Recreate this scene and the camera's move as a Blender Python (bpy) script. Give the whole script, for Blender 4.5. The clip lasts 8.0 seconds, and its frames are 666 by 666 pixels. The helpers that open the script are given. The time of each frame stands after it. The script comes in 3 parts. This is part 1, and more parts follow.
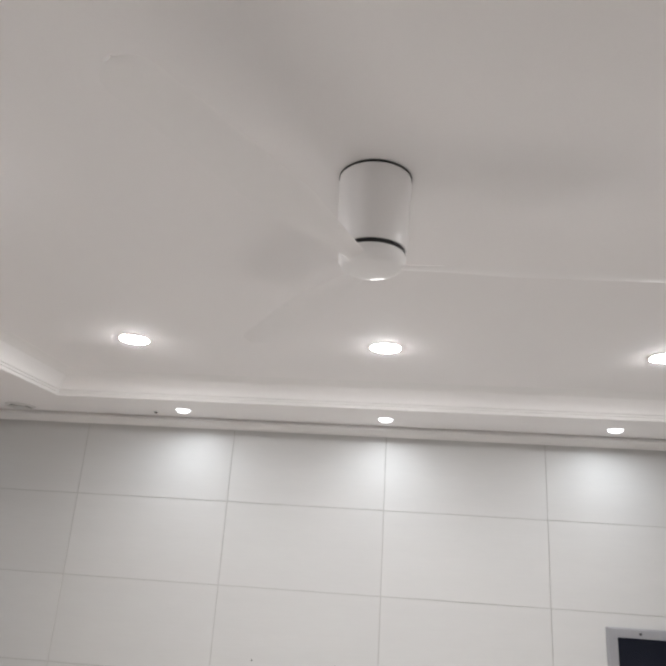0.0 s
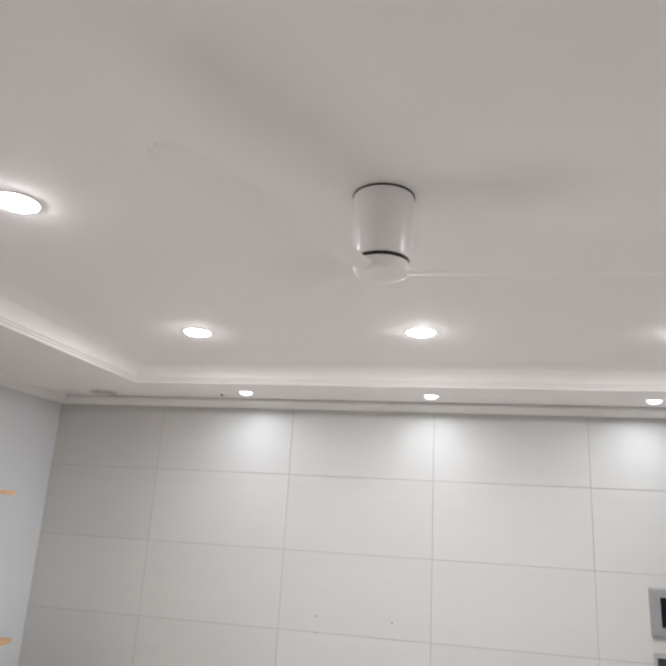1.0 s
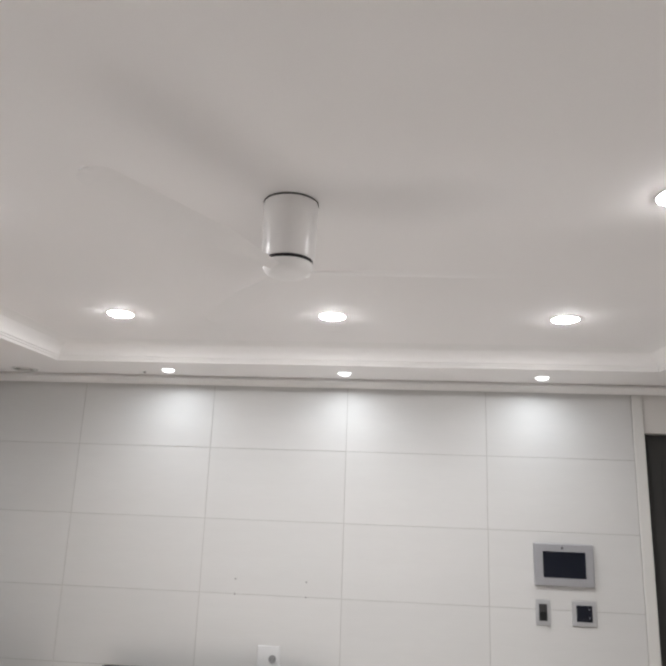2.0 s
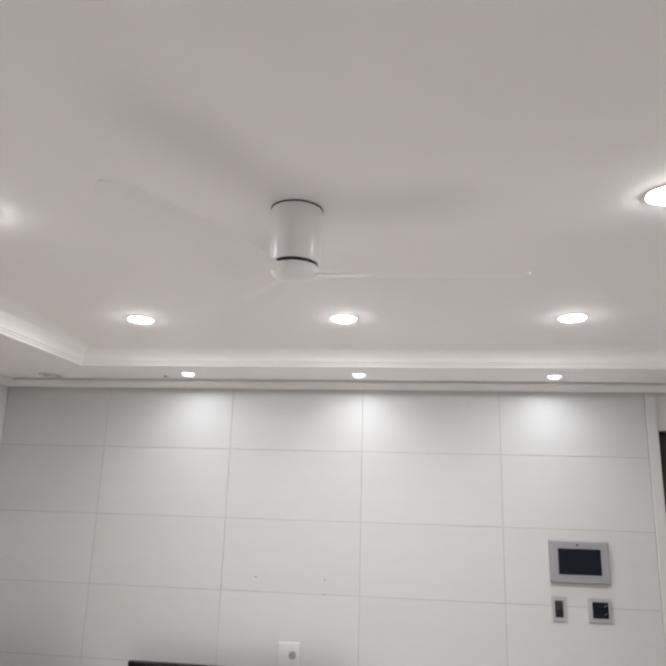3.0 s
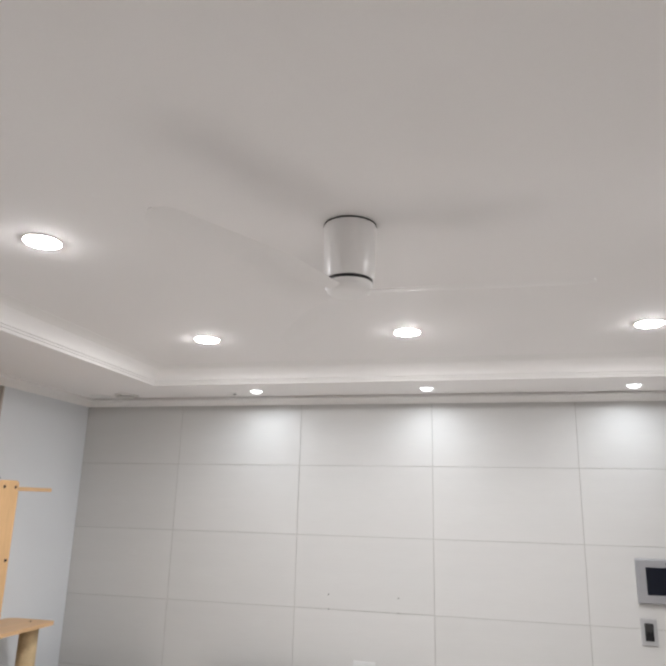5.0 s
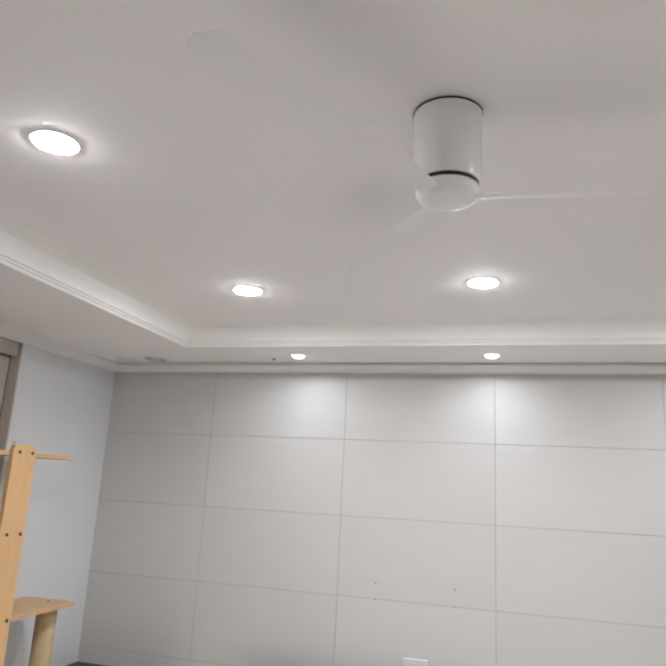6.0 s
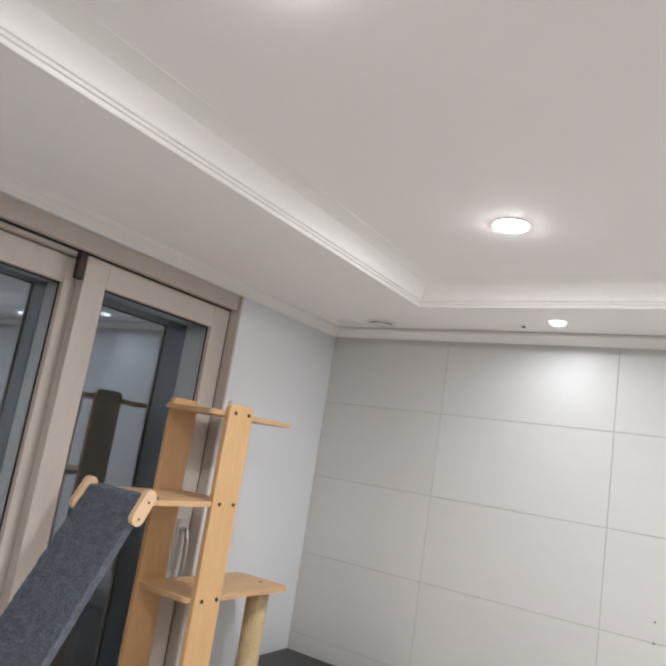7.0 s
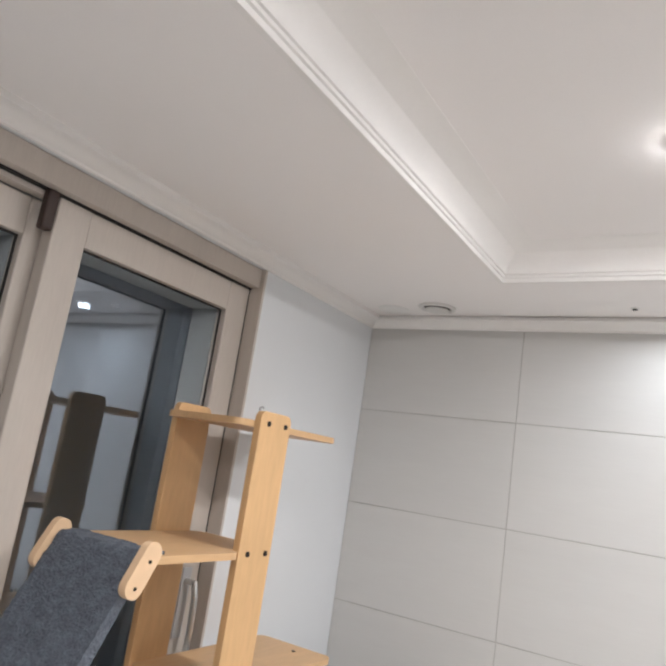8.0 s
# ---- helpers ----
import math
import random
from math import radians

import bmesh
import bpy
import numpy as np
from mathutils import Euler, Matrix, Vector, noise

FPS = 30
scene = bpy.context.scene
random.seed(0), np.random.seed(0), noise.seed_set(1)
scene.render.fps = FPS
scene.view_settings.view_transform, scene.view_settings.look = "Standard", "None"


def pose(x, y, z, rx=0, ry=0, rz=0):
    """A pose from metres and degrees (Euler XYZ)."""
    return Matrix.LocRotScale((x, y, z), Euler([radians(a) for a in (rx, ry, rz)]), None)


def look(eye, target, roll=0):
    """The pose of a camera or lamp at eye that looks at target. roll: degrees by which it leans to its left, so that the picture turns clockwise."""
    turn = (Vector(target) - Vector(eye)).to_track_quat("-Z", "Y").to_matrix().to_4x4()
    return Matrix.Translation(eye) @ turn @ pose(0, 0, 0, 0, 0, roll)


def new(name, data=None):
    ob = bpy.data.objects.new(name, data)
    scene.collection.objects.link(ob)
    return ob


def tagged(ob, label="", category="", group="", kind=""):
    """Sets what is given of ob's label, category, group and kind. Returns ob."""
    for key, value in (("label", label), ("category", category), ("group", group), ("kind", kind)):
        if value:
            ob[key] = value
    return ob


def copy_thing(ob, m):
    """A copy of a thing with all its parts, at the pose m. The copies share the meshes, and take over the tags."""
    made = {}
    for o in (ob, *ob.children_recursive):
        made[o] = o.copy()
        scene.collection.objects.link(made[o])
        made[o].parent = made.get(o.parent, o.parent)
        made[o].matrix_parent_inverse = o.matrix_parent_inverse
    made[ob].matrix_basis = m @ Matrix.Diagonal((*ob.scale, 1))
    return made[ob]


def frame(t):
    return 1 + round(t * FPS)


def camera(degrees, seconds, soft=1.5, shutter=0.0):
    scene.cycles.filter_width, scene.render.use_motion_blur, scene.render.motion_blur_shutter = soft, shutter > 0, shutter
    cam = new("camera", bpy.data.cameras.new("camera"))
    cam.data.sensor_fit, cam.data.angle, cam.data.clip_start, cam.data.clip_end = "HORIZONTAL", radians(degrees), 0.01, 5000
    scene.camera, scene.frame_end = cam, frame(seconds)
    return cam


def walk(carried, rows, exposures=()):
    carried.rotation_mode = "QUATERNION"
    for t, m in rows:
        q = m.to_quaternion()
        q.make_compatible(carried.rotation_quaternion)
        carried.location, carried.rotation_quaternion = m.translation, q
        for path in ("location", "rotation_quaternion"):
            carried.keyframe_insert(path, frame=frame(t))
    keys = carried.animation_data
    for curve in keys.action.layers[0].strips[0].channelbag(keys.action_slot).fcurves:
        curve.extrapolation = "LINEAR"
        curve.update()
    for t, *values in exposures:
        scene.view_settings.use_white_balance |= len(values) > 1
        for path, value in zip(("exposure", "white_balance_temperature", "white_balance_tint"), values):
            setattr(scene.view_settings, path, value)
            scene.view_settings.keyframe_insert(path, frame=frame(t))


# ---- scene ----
cam = camera(53.9, 8.0, soft=2.8)
PATH = [
    (0, (0.033, -3.4, 1.697), (-0.159, -1.509, 2.317), 3.7),
    (0.5, (0.133, -3.537, 1.662), (-0.175, -1.656, 2.263), 4.2),
    (1, (0.17, -3.635, 1.675), (-0.227, -1.75, 2.212), 3.3),
    (1.5, (0.196, -3.713, 1.669), (-0.004, -1.783, 2.154), 1.2),
    (1.7, (0.242, -3.773, 1.673), (0.066, -1.835, 2.136), 2.1),
    (2.8, (0.253, -3.891, 1.648), (0.077, -1.954, 2.113), 1.9),
    (3, (0.302, -3.911, 1.635), (0.058, -1.984, 2.114), 1.7),
    (3.5, (0.354, -3.943, 1.636), (0.003, -2.034, 2.116), 0.9),
    (4, (0.349, -3.938, 1.642), (-0.052, -2.044, 2.144), 0.4),
    (4.5, (0.36, -3.928, 1.652), (-0.067, -2.046, 2.174), 1.2),
    (4.7, (0.369, -3.929, 1.652), (-0.07, -2.049, 2.175), 1.2),
    (5.8, (0.151, -3.567, 1.657), (-0.367, -1.69, 2.112), 2.7),
    (6, (0.117, -3.499, 1.622), (-0.425, -1.63, 2.083), 3.1),
    (6.5, (-0.012, -3.222, 1.639), (-0.89, -1.479, 2.077), 7.6),
    (7, (-0.266, -3.014, 1.605), (-1.371, -1.387, 1.967), 9.0),
    (7.5, (-0.559, -2.761, 1.612), (-1.662, -1.12, 1.914), 8.3),
    (8, (-0.87, -2.544, 1.614), (-1.925, -0.892, 2.012), 8.7),
]
walk(cam, [(t, look(eye, target, roll)) for t, eye, target, roll in PATH],
     exposures=[(0, 0.0), (1, 0.06), (3, 0.08), (4.5, 0.10), (6, -0.02), (6.5, -0.05), (7, 0.20), (7.5, 0.34), (8, 0.36)])

# ---- world and lights ----
world = bpy.data.worlds.new("night")
scene.world = world
world.use_nodes = True
world.node_tree.nodes["Background"].inputs[0].default_value = (0.004, 0.005, 0.008, 1)
world.node_tree.nodes["Background"].inputs[1].default_value = 1.0

# plan of the room, in metres
WEST, EAST, NORTH, SOUTH = -2.29, 3.6, 0.0, -5.2
SOFFIT, TOP = 2.30, 2.397
TRAY_W, TRAY_E, TRAY_N, TRAY_S = -1.55, 1.59, -0.485, -4.0
WASH_WATTS, MAIN_WATTS = 1.75, 2.4
MAIN_SPOTS = [(-0.950, -1.112), (-0.004, -1.115), (0.976, -1.112), (-0.948, -2.312), (0.945, -2.300), (-0.948, -3.52)]
WASH_SPOTS = [(-1.006, -0.262), (-0.004, -0.262), (1.067, -0.256)]


def lamp(name, x, y, z, watts, radius, spread, colour):
    data = bpy.data.lights.new(name, "AREA")
    data.shape, data.size, data.energy, data.spread = "DISK", 2 * radius, watts, radians(spread)
    data.color = colour
    ob = new(name, data)
    ob.matrix_world = pose(x, y, z)
    return ob


for x, y in WASH_SPOTS:
    lamp("wall_wash_lamp", x, y, SOFFIT - 0.0200, WASH_WATTS, 0.034, 162, (0.88, 0.94, 1.0))


for x, y in MAIN_SPOTS:
    lamp("downlight_lamp", x, y, TOP - 0.0120, MAIN_WATTS, 0.050, 140, (1.0, 0.985, 0.985))

# ---- materials ----
def material(name, colour, rough=0.5, metal=0.0, vary=0.06, scale=6.0, grain=60.0, bump=0.05, stretch=(1, 1, 1), ior=1.45, depth=0.002, per_object=0.0):
    m = bpy.data.materials.new(name)
    m.use_nodes = True
    nt = m.node_tree
    n, l = nt.nodes, nt.links
    b = n["Principled BSDF"]
    b.inputs["Roughness"].default_value, b.inputs["Metallic"].default_value, b.inputs["IOR"].default_value = rough, metal, ior
    co = n.new("ShaderNodeTexCoord")
    mp = n.new("ShaderNodeMapping")
    mp.inputs["Scale"].default_value = stretch
    l.new(co.outputs["Object"], mp.inputs["Vector"])
    big, fine = n.new("ShaderNodeTexNoise"), n.new("ShaderNodeTexNoise")
    big.inputs["Scale"].default_value, big.inputs["Detail"].default_value = scale, 4
    fine.inputs["Scale"].default_value, fine.inputs["Detail"].default_value = grain, 5
    l.new(mp.outputs[0], big.inputs["Vector"])
    l.new(mp.outputs[0], fine.inputs["Vector"])
    add = n.new("ShaderNodeMath")
    add.operation = "ADD"
    l.new(big.outputs["Fac"], add.inputs[0])
    l.new(fine.outputs["Fac"], add.inputs[1])
    rng = n.new("ShaderNodeMapRange")
    rng.inputs["From Min"].default_value, rng.inputs["From Max"].default_value = 0.6, 1.4
    rng.inputs["To Min"].default_value, rng.inputs["To Max"].default_value = 1 - vary, 1 + vary
    l.new(add.outputs[0], rng.inputs["Value"])
    mul = n.new("ShaderNodeVectorMath")
    mul.operation = "SCALE"
    mul.inputs[0].default_value = colour
    last = rng.outputs[0]
    if per_object:
        info = n.new("ShaderNodeObjectInfo")
        r2 = n.new("ShaderNodeMapRange")
        r2.inputs["To Min"].default_value, r2.inputs["To Max"].default_value = 1 - per_object, 1 + per_object
        l.new(info.outputs["Random"], r2.inputs["Value"])
        mm = n.new("ShaderNodeMath")
        mm.operation = "MULTIPLY"
        l.new(last, mm.inputs[0])
        l.new(r2.outputs[0], mm.inputs[1])
        last = mm.outputs[0]
    l.new(last, mul.inputs["Scale"])
    l.new(mul.outputs[0], b.inputs["Base Color"])
    rr = n.new("ShaderNodeMapRange")
    rr.inputs["To Min"].default_value, rr.inputs["To Max"].default_value = max(0.0, rough - 0.06), min(1.0, rough + 0.06)
    l.new(big.outputs["Fac"], rr.inputs["Value"])
    l.new(rr.outputs[0], b.inputs["Roughness"])
    if bump:
        bp = n.new("ShaderNodeBump")
        bp.inputs["Strength"].default_value, bp.inputs["Distance"].default_value = bump, depth
        l.new(fine.outputs["Fac"], bp.inputs["Height"])
        l.new(bp.outputs[0], b.inputs["Normal"])
    return m


def emitter(name, colour, strength):
    m = bpy.data.materials.new(name)
    m.use_nodes = True
    b = m.node_tree.nodes["Principled BSDF"]
    b.inputs["Base Color"].default_value = (0.9, 0.9, 0.9, 1)
    b.inputs["Emission Color"].default_value = (*colour, 1)
    b.inputs["Emission Strength"].default_value = strength
    return m


def glass_material(name, ior, tint):
    m = bpy.data.materials.new(name)
    m.use_nodes = True
    b = m.node_tree.nodes["Principled BSDF"]
    b.inputs["Base Color"].default_value = (*tint, 1)
    b.inputs["Roughness"].default_value = 0.02
    b.inputs["IOR"].default_value = ior
    b.inputs["Specular Tint"].default_value = (0.76, 0.84, 1.0, 1)
    b.inputs["Transmission Weight"].default_value = 1.0
    return m


CEILING = material("ceiling_paper", (0.875, 0.852, 0.843), 0.78, vary=0.012, scale=1.5, grain=220, bump=0.08, depth=0.001)
MOULDING = material("moulding_paint", (0.84, 0.825, 0.81), 0.6, vary=0.015, scale=5, grain=90, bump=0.03)
TILE = material("wall_tile_glaze", (0.552, 0.547, 0.535), 0.42, vary=0.025, scale=2.0, grain=24, bump=0.05, stretch=(0.35, 1, 5), per_object=0.02)
CASING = material("casing_paint", (0.60, 0.59, 0.565), 0.45, vary=0.02, scale=5, grain=90, bump=0.03)
GROUT = material("grout", (0.37, 0.36, 0.34), 0.9, vary=0.1, scale=8, grain=150)
PAPER = material("side_wall_paper", (0.685, 0.705, 0.725), 0.75, vary=0.02, scale=3, grain=260, bump=0.12)
PLASTER = material("plain_wall_paper", (0.62, 0.60, 0.575), 0.75, vary=0.02, scale=3, grain=260, bump=0.12)
EAST_DARK = material("east_wall_dark", (0.36, 0.33, 0.30), 0.75, vary=0.02, scale=3, grain=260, bump=0.12)
FLOOR = material("floor_wood", (0.74, 0.71, 0.68), 0.35, vary=0.12, scale=3, grain=14, bump=0.04, stretch=(1, 8, 1))
FRAME = material("frame_foil", (0.50, 0.45, 0.405), 0.5, vary=0.06, scale=3, grain=26, bump=0.06, stretch=(6, 6, 0.7))
# darker than the frame foil, to look dimly lit behind the glass
REVEAL_DIM = material("reveal_dimmed", (0.33, 0.35, 0.36), 0.5, vary=0.05, scale=4, grain=40)
# rubber black, also used for the shade in gaps at the leaves and fan
SEAL_AND_GAP = material("rubber_seal", (0.012, 0.011, 0.010), 0.7)
BROWN = material("brown_plastic", (0.035, 0.018, 0.014), 0.5)
GLASS = glass_material("clear_glass", 1.18, (0.94, 0.95, 0.95))
COATED = glass_material("coated_glass", 2.9, (0.80, 0.86, 0.90))
PINE = material("birch_plywood", (0.62, 0.39, 0.195), 0.45, vary=0.10, scale=4, grain=22, bump=0.05, stretch=(3, 3, 0.6))
PINE_FLAT = material("birch_plywood_board", (0.57, 0.365, 0.195), 0.45, vary=0.10, scale=4, grain=22, bump=0.05, stretch=(3, 0.6, 3))
PINE_PALE = material("pale_birch", (0.70, 0.49, 0.31), 0.5, vary=0.08, scale=6, grain=30, bump=0.04)
SISAL = material("sisal_rope", (0.52, 0.40, 0.24), 0.9, vary=0.2, scale=20, grain=160, bump=0.5, depth=0.004)
CARPET = material("carpet_pile", (0.115, 0.132, 0.162), 1.0, vary=0.42, scale=45, grain=160, bump=0.9, depth=0.008)
SCREW = material("black_screw", (0.02, 0.016, 0.014), 0.4, metal=0.6)
STEEL = material("brushed_steel", (0.62, 0.62, 0.62), 0.28, metal=1.0, vary=0.05, grain=120, stretch=(8, 8, 0.5))
SILVER = material("silver_plastic", (0.36, 0.36, 0.375), 0.38, metal=0.35, vary=0.04, grain=200)
SILVER_PALE = material("pale_silver_plastic", (0.43, 0.43, 0.435), 0.4, metal=0.25, vary=0.04, grain=200)
SCREEN = material("dark_screen", (0.007, 0.009, 0.016), 0.12, vary=0.1, bump=0)
BLACK = material("black_plastic", (0.012, 0.012, 0.013), 0.3, vary=0.1, grain=80)
KEY_GREY = material("grey_key", (0.035, 0.034, 0.034), 0.4)
WHITE_PLASTIC = material("white_plastic", (0.80, 0.80, 0.79), 0.3, vary=0.015, grain=90, bump=0.02)
FAN_WHITE = material("fan_gloss_white", (0.865, 0.845, 0.835), 0.3, vary=0.01, grain=60, bump=0.0)
BLADE = material("fan_blade_satin", (0.865, 0.845, 0.835), 0.55, vary=0.01, grain=60, bump=0.0)
DIFFUSER = material("fan_diffuser", (0.86, 0.845, 0.835), 0.4, vary=0.01, bump=0)
DOORWAY_DARK = material("doorway_dark", (0.045, 0.045, 0.044), 0.55, vary=0.06, grain=60)
VENT_GREY = material("vent_plastic", (0.70, 0.69, 0.67), 0.45, vary=0.03)
# shade inside holes, put into a near-black colour on shallow faces
HOLE_SHADE = material("hole_shade", (0.03, 0.028, 0.026), 0.8)
PLUG = material("grey_wall_plug", (0.13, 0.13, 0.125), 0.8)
SOCKET = material("socket_plastic", (0.62, 0.62, 0.62), 0.35, vary=0.015, grain=90, bump=0.02)
WELL = material("socket_well", (0.30, 0.30, 0.30), 0.4)
CONCRETE = material("balcony_paint", (0.34, 0.35, 0.37), 0.8, vary=0.1, scale=3)
GLOW_MAIN = emitter("downlight_glow", (1.0, 0.985, 0.99), 330.0)
GLOW_WASH = emitter("wash_glow", (0.97, 0.99, 1.0), 3.5)


# ---- shapes ----
def box(bm, x0, x1, y0, y1, z0, z1, bevel=0.0, segments=2):
    made = bmesh.ops.create_cube(bm, size=1.0)["verts"]
    for v in made:
        v.co = Vector(((x0 + x1) / 2 + v.co.x * (x1 - x0), (y0 + y1) / 2 + v.co.y * (y1 - y0), (z0 + z1) / 2 + v.co.z * (z1 - z0)))
    if bevel:
        edges = list({e for v in made for e in v.link_edges})
        bmesh.ops.bevel(bm, geom=edges, offset=bevel, segments=segments, affect="EDGES", profile=0.5)


def spin(bm, profile, cx=0.0, cy=0.0, steps=48):
    """A turned solid: profile rows of (radius, z)."""
    rings = []
    for r, z in profile:
        if r < 1e-5:
            rings.append([bm.verts.new((cx, cy, z))])
        else:
            rings.append([bm.verts.new((cx + r * math.cos(a), cy + r * math.sin(a), z)) for a in (2 * math.pi * i / steps for i in range(steps))])
    for lo, hi in zip(rings, rings[1:]):
        for i in range(steps):
            j = (i + 1) % steps
            if len(lo) == 1:
                bm.faces.new((lo[0], hi[j], hi[i]))
            elif len(hi) == 1:
                bm.faces.new((lo[i], lo[j], hi[0]))
            else:
                bm.faces.new((lo[i], lo[j], hi[j], hi[i]))


def sweep(bm, path, profile, closed=False):
    """A moulding: profile rows of (inward offset, z) carried along a plan path of (x, y, inward x, inward y)."""
    rows = [[bm.verts.new((x + ix * d, y + iy * d, z)) for d, z in profile] for x, y, ix, iy in path]
    pairs = list(zip(rows, rows[1:] + rows[:1])) if closed else list(zip(rows, rows[1:]))
    for a, b in pairs:
        for i in range(len(profile) - 1):
            bm.faces.new((a[i], a[i + 1], b[i + 1], b[i]))


def rounded_plate(bm, x0, x1, y0, y1, z0, z1, r, steps=6):
    """A flat board with rounded corners in plan."""
    pts = []
    for cx, cy, a0 in ((x1 - r, y1 - r, 0), (x0 + r, y1 - r, 90), (x0 + r, y0 + r, 180), (x1 - r, y0 + r, 270)):
        for k in range(steps + 1):
            a = radians(a0 + 90 * k / steps)
            pts.append((cx + r * math.cos(a), cy + r * math.sin(a)))
    low = [bm.verts.new((x, y, z0)) for x, y in pts]
    high = [bm.verts.new((x, y, z1)) for x, y in pts]
    bm.faces.new(low[::-1])
    bm.faces.new(high)
    for i in range(len(pts)):
        j = (i + 1) % len(pts)
        bm.faces.new((low[i], low[j], high[j], high[i]))


def rod(bm, a, b, radius, steps=16):
    a, b = Vector(a), Vector(b)
    m = Matrix.Translation((a + b) / 2) @ (b - a).to_track_quat("Z", "Y").to_matrix().to_4x4()
    bmesh.ops.create_cone(bm, cap_ends=True, segments=steps, radius1=radius, radius2=radius, depth=(b - a).length, matrix=m)


def finish(bm, name, mat, smooth=False):
    bmesh.ops.recalc_face_normals(bm, faces=bm.faces[:])
    me = bpy.data.meshes.new(name)
    bm.to_mesh(me)
    bm.free()
    me.materials.append(mat)
    if smooth:
        for p in me.polygons:
            p.use_smooth = True
        me.set_sharp_from_angle(angle=radians(35))
    return me


def part(name, bm, mat, parent, label="", smooth=False):
    ob = new(name, finish(bm, name, mat, smooth))
    ob.parent = parent
    if label:
        ob["label"] = label
    return ob


def thing(name, label, category, place=(0, 0, 0), group="", kind=""):
    ob = new(name)
    ob.empty_display_size = 0.05
    ob.location = place
    return tagged(ob, label, category, group, kind)


def structure(name, bm, mat, label, smooth=False):
    return tagged(new(name, finish(bm, name, mat, smooth)), label, kind="structure")


def boxed(*args, **kw):
    bm = bmesh.new()
    box(bm, *args, **kw)
    return bm


# ---- the shell ----
structure("floor", boxed(WEST - 0.2, EAST + 0.2, SOUTH - 0.2, NORTH + 0.3, -0.1, 0.0), FLOOR, "pale greyish wooden living room floor")

DOOR_W, DOOR_E, DOOR_TOP = 1.67, 2.55, 2.04
bm = bmesh.new()
box(bm, WEST - 0.2, DOOR_W - 0.002, NORTH + 0.0022, NORTH + 0.25, 0, 2.5)
wall_north = structure("wall_north", bm, GROUT, "feature wall of large pale ceramic tiles with grey joints")
bm = bmesh.new()
box(bm, DOOR_W, DOOR_E, NORTH + 0.004, NORTH + 0.25, DOOR_TOP, 2.5)
box(bm, DOOR_E, EAST + 0.2, NORTH + 0.004, NORTH + 0.25, 0, 2.5)
structure("wall_north_east", bm, PLASTER, "plain beige papered wall over the doorway")
# unseen walls close the room; the east one is dark to cut bounce
structure("wall_east", boxed(EAST, EAST + 0.2, SOUTH, NORTH, 0, 2.5), EAST_DARK, "unseen east wall, darkened to lessen bounced light")
structure("wall_south", boxed(WEST, EAST, SOUTH - 0.2, SOUTH, 0, 2.5), PLASTER, "plain beige papered wall")

WIN_N, WIN_S, WIN_TOP = -0.806, -4.2, 2.252
bm = bmesh.new()
box(bm, WEST - 0.2, WEST, WIN_N, NORTH + 0.008, 0, 2.5)
box(bm, WEST - 0.2, WEST, WIN_S, WIN_N, WIN_TOP, 2.5)
box(bm, WEST - 0.2, WEST, SOUTH, WIN_S, 0, 2.5)
structure("wall_west", bm, PAPER, "pale bluish-white papered side wall with a balcony door opening")

# lowered ceiling rim, raised middle
bm = bmesh.new()
box(bm, WEST, TRAY_W, SOUTH, NORTH + 0.01, SOFFIT, 2.55)
box(bm, TRAY_E, EAST, SOUTH, NORTH + 0.01, SOFFIT, 2.55)
box(bm, TRAY_W, TRAY_E, TRAY_N, NORTH + 0.01, SOFFIT, 2.55)
box(bm, TRAY_W, TRAY_E, SOUTH, TRAY_S, SOFFIT, 2.55)
structure("ceiling_rim", bm, CEILING, "lowered white ceiling rim round the raised middle")
structure("ceiling", boxed(TRAY_W - 0.02, TRAY_E + 0.02, TRAY_S - 0.02, TRAY_N + 0.02, TOP, 2.56), CEILING, "raised white papered ceiling")

# crown moulding inside the raised middle: lip with two beads, then a hollow curve
profile = [(-0.012, SOFFIT - 0.003), (0.003, SOFFIT - 0.003), (0.005, SOFFIT + 0.001), (0.005, SOFFIT + 0.008), (0.003, SOFFIT + 0.0085), (0.003, SOFFIT + 0.010), (0.009, SOFFIT + 0.012),
           (0.010, SOFFIT + 0.019), (0.008, SOFFIT + 0.0195), (0.008, SOFFIT + 0.021), (0.014, SOFFIT + 0.023), (0.015, SOFFIT + 0.029)]
for k in range(25):
    a = radians(90 * k / 24)
    profile.append((0.015 + 0.105 * (1 - math.cos(a)), SOFFIT + 0.030 + (TOP - SOFFIT - 0.0305) * math.sin(a)))
profile.append((0.122, TOP + 0.001))
bm = bmesh.new()
sweep(bm, [(TRAY_W, TRAY_N, 1, -1), (TRAY_E, TRAY_N, -1, -1), (TRAY_E, TRAY_S, -1, 1), (TRAY_W, TRAY_S, 1, 1)], profile, closed=True)
structure("trim_tray_moulding", bm, MOULDING, "white crown moulding round the raised ceiling", smooth=True)

# cornice where the walls meet the rim
profile = [(0.0, 2.253), (0.010, 2.253), (0.012, 2.258), (0.020, 2.261), (0.028, 2.267), (0.040, 2.275), (0.052, 2.279), (0.062, 2.281), (0.062, 2.2915), (0.054, 2.2920), (0.052, 2.301)]
plain = profile[:7] + [(0.062, 2.283), (0.063, 2.288), (0.063, 2.296), (0.063, 2.301)]
bm = bmesh.new()
sweep(bm, [(WEST, NORTH, 1, -1), (EAST, NORTH, -1, -1)], profile)
sweep(bm, [(EAST, NORTH, -1, -1), (EAST, SOUTH, -1, 1), (WEST, SOUTH, 1, 1), (WEST, NORTH, 1, -1)], plain)
